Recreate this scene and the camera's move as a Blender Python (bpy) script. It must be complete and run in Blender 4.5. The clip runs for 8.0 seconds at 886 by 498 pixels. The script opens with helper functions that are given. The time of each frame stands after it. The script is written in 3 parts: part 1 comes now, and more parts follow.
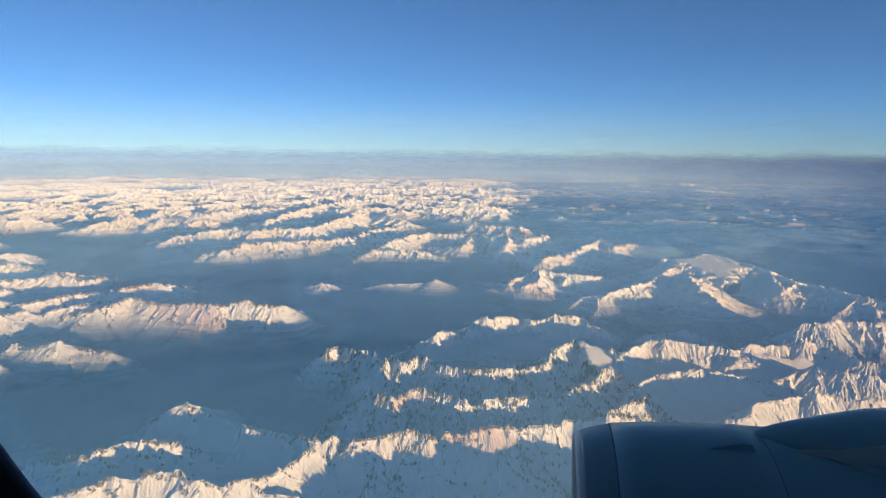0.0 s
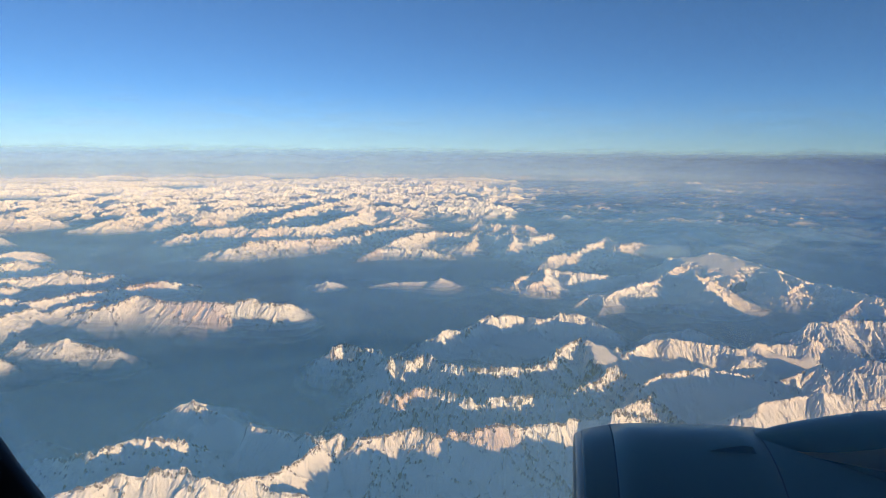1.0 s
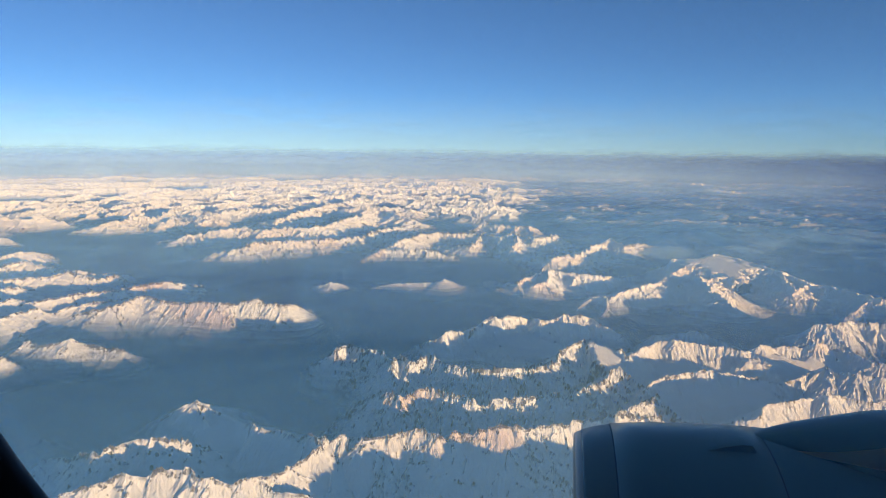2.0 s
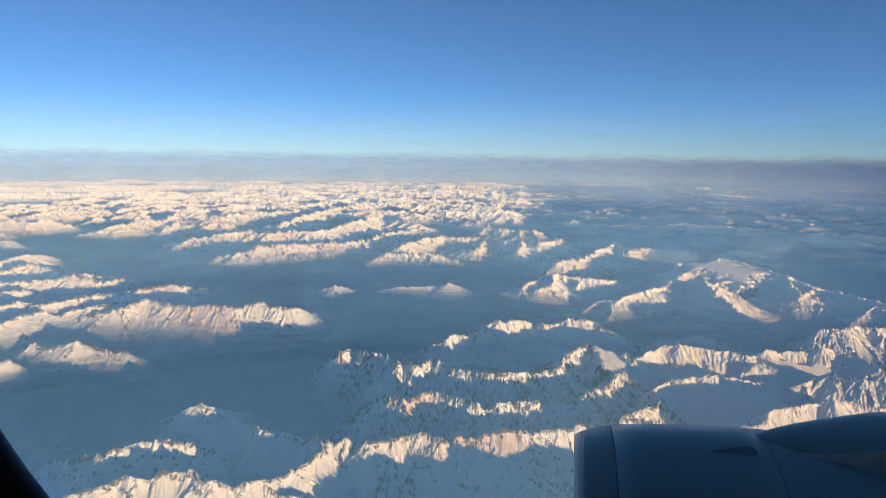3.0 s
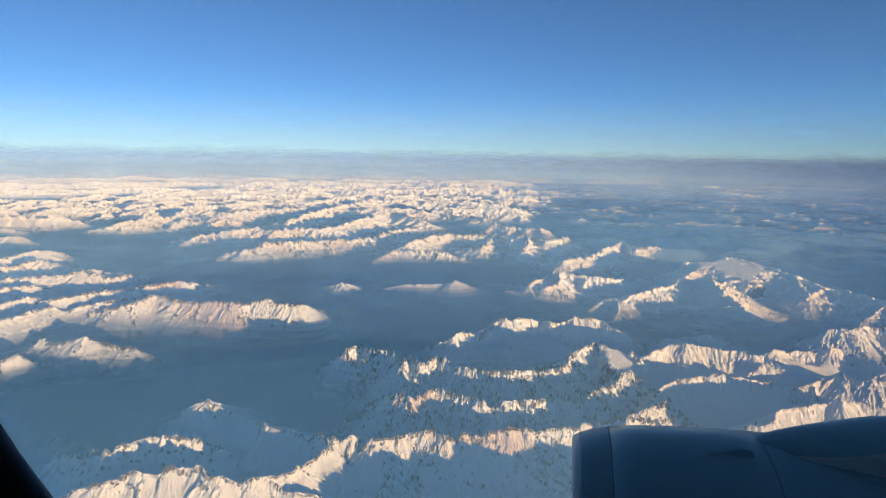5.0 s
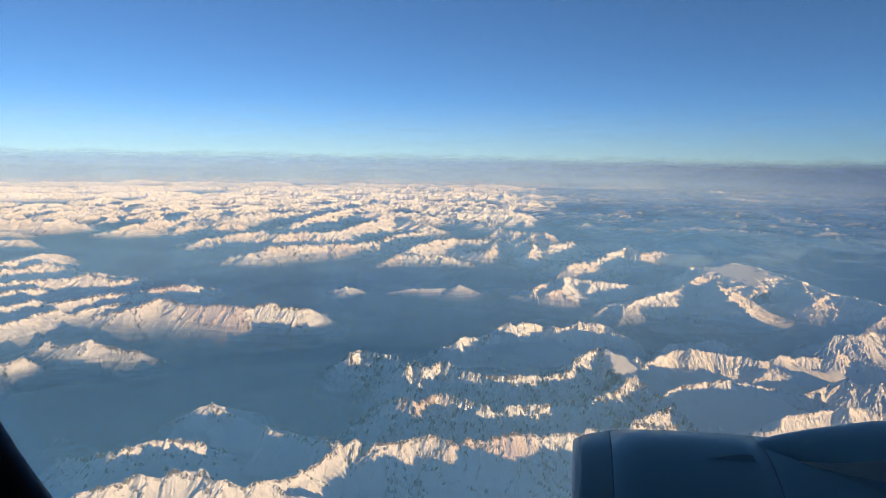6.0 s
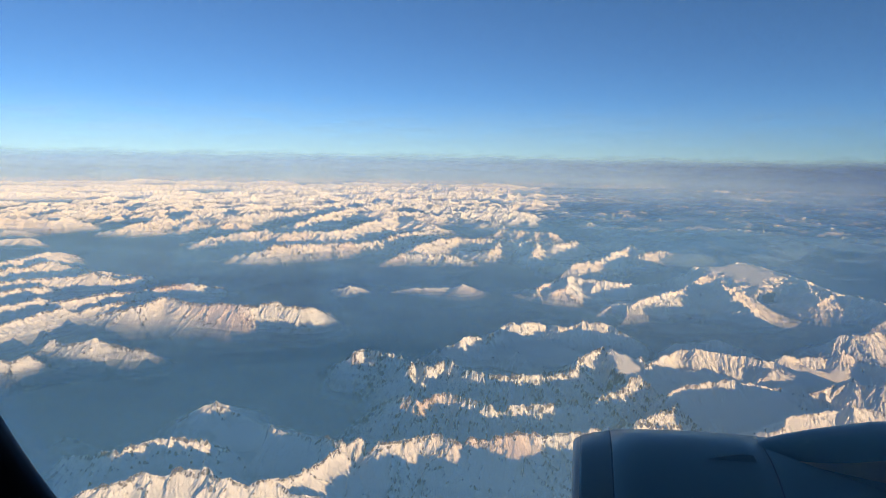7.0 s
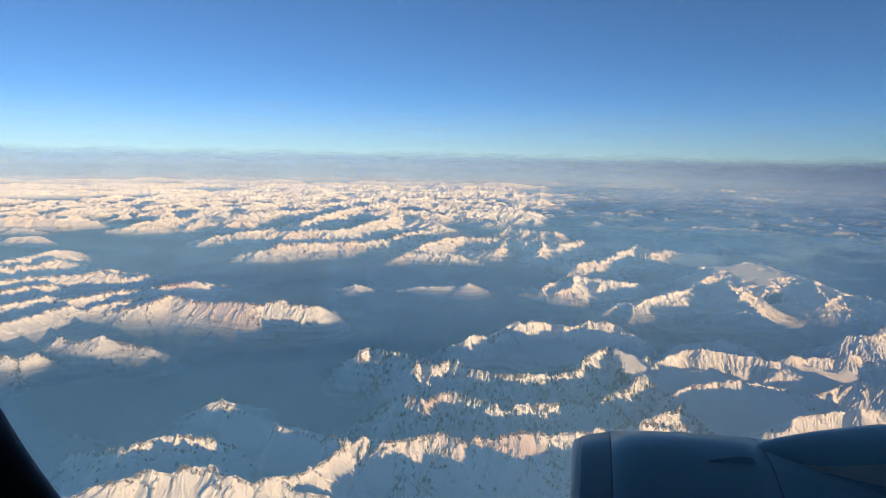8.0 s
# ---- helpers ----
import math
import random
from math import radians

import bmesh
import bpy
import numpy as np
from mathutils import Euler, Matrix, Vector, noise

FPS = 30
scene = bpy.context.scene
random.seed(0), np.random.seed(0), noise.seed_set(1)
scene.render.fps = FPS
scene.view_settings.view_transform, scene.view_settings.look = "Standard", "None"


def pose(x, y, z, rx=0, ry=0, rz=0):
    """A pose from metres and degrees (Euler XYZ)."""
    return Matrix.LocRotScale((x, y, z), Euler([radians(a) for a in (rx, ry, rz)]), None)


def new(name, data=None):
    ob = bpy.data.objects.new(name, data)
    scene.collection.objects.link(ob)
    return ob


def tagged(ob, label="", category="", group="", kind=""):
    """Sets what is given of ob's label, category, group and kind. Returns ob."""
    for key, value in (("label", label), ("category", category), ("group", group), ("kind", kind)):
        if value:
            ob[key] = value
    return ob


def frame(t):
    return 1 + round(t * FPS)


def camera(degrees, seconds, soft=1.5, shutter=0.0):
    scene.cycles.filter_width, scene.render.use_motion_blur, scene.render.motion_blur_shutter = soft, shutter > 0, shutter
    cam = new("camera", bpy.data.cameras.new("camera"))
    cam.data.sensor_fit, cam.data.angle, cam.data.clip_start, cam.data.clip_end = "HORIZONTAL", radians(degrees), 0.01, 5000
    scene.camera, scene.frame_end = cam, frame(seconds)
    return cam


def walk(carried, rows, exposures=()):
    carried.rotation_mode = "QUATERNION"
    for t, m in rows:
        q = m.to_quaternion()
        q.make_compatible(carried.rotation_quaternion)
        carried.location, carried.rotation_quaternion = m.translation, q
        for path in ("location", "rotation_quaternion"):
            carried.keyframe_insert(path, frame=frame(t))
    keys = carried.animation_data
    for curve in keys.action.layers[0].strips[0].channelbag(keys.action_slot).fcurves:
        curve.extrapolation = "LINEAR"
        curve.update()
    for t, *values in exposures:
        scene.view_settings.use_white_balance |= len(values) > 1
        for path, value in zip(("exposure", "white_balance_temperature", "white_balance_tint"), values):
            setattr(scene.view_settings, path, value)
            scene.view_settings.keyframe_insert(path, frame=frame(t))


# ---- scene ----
cam = camera(70.8, 8.0, soft=0.4)


def gaze(x, y, z, yaw, pitch, roll):
    return pose(x, y, z, 90 + pitch, 0, yaw) @ pose(0, 0, 0, 0, 0, roll)


# the landscape is built at one hundredth of its size: the lens sees no further than 5 km
scene.cycles.transparent_max_bounces = 48
walk(cam, [
    (0, gaze(-0.1249, 0, 105.0114, -1.590, -8.699, 0.581)),
    (0.5, gaze(-0.1092, 0, 105.0204, -1.309, -8.812, 0.545)),
    (1, gaze(-0.0898, 0, 105.0294, -1.102, -8.843, 0.557)),
    (1.5, gaze(-0.0749, 0, 105.0251, -0.953, -8.870, 0.574)),
    (3, gaze(-0.0303, 0, 104.9821, -0.345, -8.410, 0.662)),
    (3.5, gaze(-0.0141, 0, 104.9936, -0.180, -8.478, 0.697)),
    (4, gaze(0.0000, 0, 105.0000, 0.000, -8.557, 0.700)),
    (4.5, gaze(0.0162, 0, 105.0064, 0.128, -8.713, 0.742)),
    (6, gaze(0.0599, 0, 104.9930, 0.684, -8.236, 0.938)),
    (6.5, gaze(0.0700, 0, 104.9899, 0.891, -8.121, 0.944)),
    (7, gaze(0.0834, 0, 104.9932, 1.023, -8.314, 0.968)),
    (7.5, gaze(0.1015, 0, 104.9966, 1.214, -8.434, 0.945)),
    (8, gaze(0.1247, 0, 105.0086, 1.548, -8.430, 1.036)),
], exposures=[(0, 0.65), (8, 0.65)])

# ---- light: a low sun behind the camera, clear evening sky ----
SUN_UP, SUN_TURN = 4.2, 138.0          # degrees above the horizon; clockwise from the view's direction
world = bpy.data.worlds.new("world")
scene.world = world
world.use_nodes = True
wn = world.node_tree.nodes
wl = world.node_tree.links
sky = wn.new("ShaderNodeTexSky")
sky.sky_type = "NISHITA"
sky.sun_disc = False
sky.sun_elevation = radians(SUN_UP + 4)
sky.sun_rotation = radians(SUN_TURN)
sky.altitude = 6000
sky.air_density, sky.dust_density, sky.ozone_density = 1.0, 1.2, 3.0
tint = wn.new("ShaderNodeMix")
tint.data_type, tint.blend_type = "RGBA", "MULTIPLY"
tint.inputs[0].default_value = 1.0
tint.inputs[7].default_value = (0.87, 0.935, 1.0, 1)
wl.new(sky.outputs[0], tint.inputs[6])
wl.new(tint.outputs[2], wn["Background"].inputs[0])
wn["Background"].inputs[1].default_value = 0.095

sun_data = bpy.data.lights.new("sun", "SUN")
sun_data.energy, sun_data.angle, sun_data.color = 4.3, radians(0.5), (1.0, 0.70, 0.39)
sun = new("sun", sun_data)
a, e = radians(SUN_TURN), radians(SUN_UP)
to_sun = Vector((math.sin(a) * math.cos(e), math.cos(a) * math.cos(e), math.sin(e)))
sun.matrix_world = Matrix.Translation((60, -60, 160)) @ to_sun.to_track_quat("Z", "Y").to_matrix().to_4x4()


# ---- materials ----
def material(name):
    m = bpy.data.materials.new(name)
    m.use_nodes = True
    n, l = m.node_tree.nodes, m.node_tree.links
    return m, n, l, n["Principled BSDF"]


def node(n, kind, **values):
    made = n.new(kind)
    for key, value in values.items():
        made.inputs[key.replace("_", " ")].default_value = value
    return made


def ramp(n, *stops):
    made = n.new("ShaderNodeValToRGB")
    r = made.color_ramp
    while len(r.elements) < len(stops):
        r.elements.new(0.5)
    for el, (at, c) in zip(r.elements, stops):
        el.position = at
        el.color = (c, c, c, 1) if not isinstance(c, tuple) else (*c, 1)
    return made


def mix(n, l, fac, a, b):
    made = n.new("ShaderNodeMix")
    made.data_type = "RGBA"
    for socket, value in ((made.inputs[0], fac), (made.inputs[6], a), (made.inputs[7], b)):
        if isinstance(value, bpy.types.NodeSocket):
            l.new(value, socket)
        else:
            socket.default_value = value if isinstance(value, float) else (*value, 1)
    return made.outputs[2]


def calc(n, l, op, a, b=0.0):
    made = n.new("ShaderNodeMath")
    made.operation = op
    for socket, value in zip(made.inputs, (a, b)):
        if isinstance(value, bpy.types.NodeSocket):
            l.new(value, socket)
        else:
            socket.default_value = value
    return made.outputs[0]


def snow_material(name, grain, rocky):
    """Wind-packed snow with bare rock on the steep faces; grain: size of the marks in metres."""
    m, n, l, b = material(name)
    geo = n.new("ShaderNodeNewGeometry")
    sep = n.new("ShaderNodeSeparateXYZ")
    l.new(geo.outputs["Normal"], sep.inputs[0])
    big = node(n, "ShaderNodeTexNoise", Scale=0.11 / grain, Detail=5.0, Roughness=0.6)
    fine = node(n, "ShaderNodeTexNoise", Scale=4.6 / grain, Detail=6.0, Roughness=0.75)
    l.new(geo.outputs["Position"], big.inputs["Vector"])
    stretch = n.new("ShaderNodeMapping")
    stretch.inputs["Scale"].default_value = (1.6, 0.9, 0.22)
    l.new(geo.outputs["Position"], stretch.inputs["Vector"])
    l.new(stretch.outputs[0], fine.inputs["Vector"])
    marks = calc(n, l, "ADD", calc(n, l, "MULTIPLY", big.outputs[0], 0.5), calc(n, l, "MULTIPLY", fine.outputs[0], 1.3))
    bare = calc(n, l, "ADD", calc(n, l, "SUBTRACT", 1.0, sep.outputs[2]), calc(n, l, "MULTIPLY", calc(n, l, "SUBTRACT", marks, 0.9), 0.55))
    ribs = calc(n, l, "MULTIPLY", calc(n, l, "SUBTRACT", geo.outputs["Pointiness"], 0.5), 0.4)
    bare = calc(n, l, "ADD", bare, ribs)
    place = n.new("ShaderNodeSeparateXYZ")
    l.new(geo.outputs["Position"], place.inputs[0])
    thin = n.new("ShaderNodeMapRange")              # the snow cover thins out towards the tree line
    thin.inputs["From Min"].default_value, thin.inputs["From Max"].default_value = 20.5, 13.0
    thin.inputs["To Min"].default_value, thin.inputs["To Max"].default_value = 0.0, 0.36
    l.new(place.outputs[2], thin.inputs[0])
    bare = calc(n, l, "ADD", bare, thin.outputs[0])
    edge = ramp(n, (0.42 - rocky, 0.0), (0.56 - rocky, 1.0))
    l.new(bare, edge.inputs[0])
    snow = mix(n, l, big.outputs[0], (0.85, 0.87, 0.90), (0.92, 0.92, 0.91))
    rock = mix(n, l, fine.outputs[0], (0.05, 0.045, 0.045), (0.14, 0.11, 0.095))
    l.new(mix(n, l, edge.outputs[0], snow, rock), b.inputs["Base Color"])
    b.inputs["Roughness"].default_value = 0.85
    b.inputs["Specular IOR Level"].default_value = 0.2
    bump = node(n, "ShaderNodeBump", Strength=0.9, Distance=grain * 0.5)
    l.new(fine.outputs[0], bump.inputs["Height"])
    l.new(bump.outputs[0], b.inputs["Normal"])
    return m


def haze_material(name, colour, cover, low, high, size, uneven, grazing=False):
    """Thin mist: it scatters light by its own colour and lets the rest through."""
    m, n, l, b = material(name)
    n.remove(b)
    geo = n.new("ShaderNodeNewGeometry")
    noise_a = node(n, "ShaderNodeTexNoise", Scale=1.0 / size, Detail=5.0, Roughness=0.55)
    l.new(geo.outputs["Position"], noise_a.inputs["Vector"])
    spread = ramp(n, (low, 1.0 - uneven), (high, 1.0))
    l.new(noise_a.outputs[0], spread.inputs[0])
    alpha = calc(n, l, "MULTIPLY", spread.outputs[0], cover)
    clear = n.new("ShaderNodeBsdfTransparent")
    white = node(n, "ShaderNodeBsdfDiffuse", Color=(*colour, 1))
    lean = n.new("ShaderNodeCombineXYZ")          # shading normal tipped away, which keeps the grazing sun's light off the mist
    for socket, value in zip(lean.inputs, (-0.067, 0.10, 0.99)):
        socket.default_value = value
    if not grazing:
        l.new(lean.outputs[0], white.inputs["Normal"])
    both = n.new("ShaderNodeMixShader")
    l.new(alpha, both.inputs[0])
    l.new(clear.outputs[0], both.inputs[1])
    l.new(white.outputs[0], both.inputs[2])
    l.new(both.outputs[0], n["Material Output"].inputs[0])
    return m


def paint_material(name, colour, rough, metal=0.0, coat=0.0, size=0.3):
    m, n, l, b = material(name)
    tex = n.new("ShaderNodeTexCoord")
    smear = node(n, "ShaderNodeTexNoise", Scale=1 / size, Detail=6.0, Roughness=0.6)
    l.new(tex.outputs["Object"], smear.inputs["Vector"])
    dark = tuple(c * 0.8 for c in colour)
    l.new(mix(n, l, smear.outputs[0], dark, colour), b.inputs["Base Color"])
    gloss = ramp(n, (0.3, rough * 0.8), (0.7, min(1.0, rough * 1.25)))
    l.new(smear.outputs[0], gloss.inputs[0])
    l.new(gloss.outputs[0], b.inputs["Roughness"])
    b.inputs["Metallic"].default_value = metal
    b.inputs["Coat Weight"].default_value = coat
    return m


SNOW_NEAR = snow_material("snow_near", 0.8, -0.12)
SNOW_MID = snow_material("snow_mid", 1.1, -0.17)
# extra dark rock on these two, partly standing in for shadowed gullies
SNOW_FAR = snow_material("snow_far", 3.0, -0.13)
SNOW_LEFT = snow_material("snow_ribbed", 1.3, -0.085)
COWL = paint_material("cowl_paint", (0.045, 0.165, 0.18), 0.38, 0.0, 0.3)
# beige stands for sunlit snow reflected in the lip
LIP = paint_material("lip_metal_gleam", (0.78, 0.68, 0.56), 0.45, 0.25)
SEAM = paint_material("seam_filler", (0.02, 0.075, 0.085), 0.6)
SKIN = paint_material("inlet_paint", (0.09, 0.17, 0.19), 0.35, 0.1)
# brown that stands for a warm reflection on the pylon
PYLON_GLEAM = paint_material("pylon_gleam_brown", (0.62, 0.44, 0.28), 0.5, 0.0)
SEAL = paint_material("seal_rubber", (0.02, 0.02, 0.022), 0.7)
TRIM = paint_material("cabin_trim", (0.12, 0.12, 0.13), 0.6)


def acrylic_material():
    """Scuffed, slightly milky aircraft glazing."""
    m, n, l, b = material("acrylic")
    n.remove(b)
    tex = n.new("ShaderNodeTexCoord")
    smear = node(n, "ShaderNodeTexNoise", Scale=0.35, Detail=4.0, Roughness=0.5)
    l.new(tex.outputs["Object"], smear.inputs["Vector"])
    milk = ramp(n, (0.3, 0.05), (0.75, 0.075))
    l.new(smear.outputs[0], milk.inputs[0])
    squash = n.new("ShaderNodeMapping")             # milkier towards the rim: stands in for the blurred glow along the window's edge
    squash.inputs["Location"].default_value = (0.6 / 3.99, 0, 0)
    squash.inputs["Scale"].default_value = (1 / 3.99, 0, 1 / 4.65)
    l.new(tex.outputs["Object"], squash.inputs["Vector"])
    reach = n.new("ShaderNodeVectorMath")
    reach.operation = "LENGTH"
    l.new(squash.outputs[0], reach.inputs[0])
    rim = n.new("ShaderNodeMapRange")
    rim.interpolation_type = "SMOOTHSTEP"
    rim.inputs["From Min"].default_value, rim.inputs["From Max"].default_value = 0.925, 1.0
    rim.inputs["To Max"].default_value = 0.15
    l.new(reach.outputs["Value"], rim.inputs[0])
    milk_and_glow = calc(n, l, "ADD", milk.outputs[0], rim.outputs[0])
    clear = node(n, "ShaderNodeBsdfTransparent", Color=(0.99, 0.99, 0.97, 1))
    cloudy = node(n, "ShaderNodeBsdfTranslucent", Color=(0.50, 0.82, 0.98, 1))
    both = n.new("ShaderNodeMixShader")
    l.new(milk_and_glow, both.inputs[0])
    l.new(clear.outputs[0], both.inputs[1])
    l.new(cloudy.outputs[0], both.inputs[2])
    l.new(both.outputs[0], n["Material Output"].inputs[0])
    return m


ACRYLIC = acrylic_material()
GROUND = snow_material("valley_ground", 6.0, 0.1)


# ---- plain noise on arrays ----
def lattice(ix, iy, seed):
    v = (ix * 374761393 + iy * 668265263 + seed * 974634777) & 0xFFFFFFFF
    v = ((v ^ (v >> 13)) * 1274126177) & 0xFFFFFFFF
    return ((v ^ (v >> 16)) & 0xFFFF) / 32767.5 - 1.0


def smooth_noise(x, y, seed):
    ix, iy = np.floor(x).astype(np.int64), np.floor(y).astype(np.int64)
    fx, fy = x - ix, y - iy
    fx, fy = fx * fx * fx * (fx * (fx * 6 - 15) + 10), fy * fy * fy * (fy * (fy * 6 - 15) + 10)
    low = lattice(ix, iy, seed) * (1 - fx) + lattice(ix + 1, iy, seed) * fx
    top = lattice(ix, iy + 1, seed) * (1 - fx) + lattice(ix + 1, iy + 1, seed) * fx
    return low * (1 - fy) + top * fy


def fractal(x, y, seed, octaves=4, gain=0.5):
    total, size = np.zeros_like(x), 1.0
    for i in range(octaves):
        turn = 0.6 * i
        c, s = math.cos(turn) * 2 ** i, math.sin(turn) * 2 ** i
        total += size * smooth_noise(x * c - y * s + 17.3 * i, x * s + y * c - 9.1 * i, seed + i)
        size *= gain
    return total


def ridged(x, y, seed, octaves=5, gain=0.5):
    total, size, carry = np.zeros_like(x), 1.0, np.ones_like(x)
    for i in range(octaves):
        turn = 0.7 * i
        c, s = math.cos(turn) * 2 ** i, math.sin(turn) * 2 ** i
        v = 1 - np.abs(smooth_noise(x * c - y * s + 31.7 * i, x * s + y * c + 5.9 * i, seed + i)) * 1.8
        v = np.clip(v, 0, 1) ** 2 * carry
        total += size * v
        carry = np.clip(v * 1.6, 0, 1)
        size *= gain
    return total


def sheet(name, xs, ys, zs, mat, floor_z=None, smooth=True):
    """A grid mesh over arrays of one shape; quads that lie wholly below floor_z are left out."""
    rows, cols = xs.shape
    ids = np.arange(rows * cols).reshape(rows, cols)
    quads = np.stack([ids[:-1, :-1], ids[:-1, 1:], ids[1:, 1:], ids[1:, :-1]], axis=-1).reshape(-1, 4)
    co = np.stack([xs, ys, zs], axis=-1).reshape(-1, 3)
    if floor_z is not None:
        quads = quads[co[quads, 2].max(axis=1) > floor_z]
        used, back = np.unique(quads, return_inverse=True)
        co, quads = co[used], back.reshape(-1, 4)
    me = bpy.data.meshes.new(name)
    me.vertices.add(len(co))
    me.vertices.foreach_set("co", co.astype(np.float32).ravel())
    me.loops.add(quads.size)
    me.loops.foreach_set("vertex_index", quads.astype(np.int32).ravel())
    me.polygons.add(len(quads))
    me.polygons.foreach_set("loop_start", np.arange(0, quads.size, 4, dtype=np.int32))
    me.polygons.foreach_set("use_smooth", np.full(len(quads), smooth))
    me.update(calc_edges=True)
    me.materials.append(mat)
    return new(name, me)


# ---- the land ----
FLOOR = 8.0
span = np.concatenate([-np.geomspace(4800, 40, 40), [0], np.geomspace(40, 4800, 40)])
gx, gy = np.meshgrid(span, span)
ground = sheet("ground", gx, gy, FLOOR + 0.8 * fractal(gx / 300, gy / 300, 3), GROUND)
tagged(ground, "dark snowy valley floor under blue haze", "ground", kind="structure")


def crest_path(points, step, rough, rng):
    """Points along a crest line: bent and notched between its corners."""
    p = np.array(points, float)
    run = np.concatenate([[0], np.cumsum(np.hypot(*np.diff(p[:, :2], axis=0).T))])
    s = np.linspace(0, run[-1], max(3, int(run[-1] / step) + 1))
    q = np.stack([np.interp(s, run, p[:, i]) for i in range(3)], axis=1)
    tangent = np.gradient(q[:, :2], axis=0)
    tangent /= np.hypot(*tangent.T)[:, None] + 1e-9
    seed = int(rng.integers(1, 9999))
    sway = fractal(s / (step * 7), s * 0 + 0.5, seed, 3) * step * 0.9
    q[:, 0] -= tangent[:, 1] * sway
    q[:, 1] += tangent[:, 0] * sway
    notch = 1 - 2 * np.abs(fractal(s / (step * 6), s * 0 + 7.5, seed + 9, 4, 0.62))
    q[:, 2] += rough * (0.9 * notch - 0.25)
    return q, tangent


def erode(zs, cell, rounds, steps, rng, bite=0.4):
    """Meltwater runs down the slopes, cuts gullies and drops what it carries where the ground levels out."""
    rows, cols = zs.shape
    z = (zs / cell).ravel().copy()
    high = np.flatnonzero(z > (FLOOR + 4.0) / cell)
    if high.size < 50:
        return zs
    for _ in range(rounds):
        at = rng.choice(high, size=max(200, high.size // 6))
        y = np.clip(at // cols + rng.random(at.size), 1, rows - 2.01)
        x = np.clip(at % cols + rng.random(at.size), 1, cols - 2.01)
        vx, vy = np.zeros(at.size), np.zeros(at.size)
        load = np.zeros(at.size)
        for k in range(steps):
            ix, iy = x.astype(np.int64), y.astype(np.int64)
            fx, fy = x - ix, y - iy
            i = iy * cols + ix
            a, b, c, d = z[i], z[i + 1], z[i + cols], z[i + cols + 1]
            gx = (b - a) * (1 - fy) + (d - c) * fy
            gy = (c - a) * (1 - fx) + (d - b) * fx
            here = (a * (1 - fx) + b * fx) * (1 - fy) + (c * (1 - fx) + d * fx) * fy
            vx, vy = vx * 0.12 - gx, vy * 0.12 - gy
            size = np.hypot(vx, vy) + 1e-9
            vx, vy = vx / size, vy / size
            nx, ny = np.clip(x + vx, 1, cols - 2.01), np.clip(y + vy, 1, rows - 2.01)
            jx, jy = nx.astype(np.int64), ny.astype(np.int64)
            gx, gy = nx - jx, ny - jy
            j = jy * cols + jx
            there = (z[j] * (1 - gx) + z[j + 1] * gx) * (1 - gy) + (z[j + cols] * (1 - gx) + z[j + cols + 1] * gx) * gy
            drop = here - there
            room = np.clip(drop, 0.0, 1.2) * 2.2 * (1 - k / (steps + 6)) - load
            take = np.where(drop < 0, np.minimum(load, -drop) * -1.0, np.where(room > 0, np.minimum(room * bite, 0.6 * drop), room * 0.04))
            load += take
            for corner, part_of in ((0, (1 - fx) * (1 - fy)), (1, fx * (1 - fy)), (cols, (1 - fx) * fy), (cols + 1, fx * fy)):
                z -= np.bincount(i + corner, take * part_of, z.size) * 0.5
            x, y = nx, ny
    return (z * cell).reshape(rows, cols)


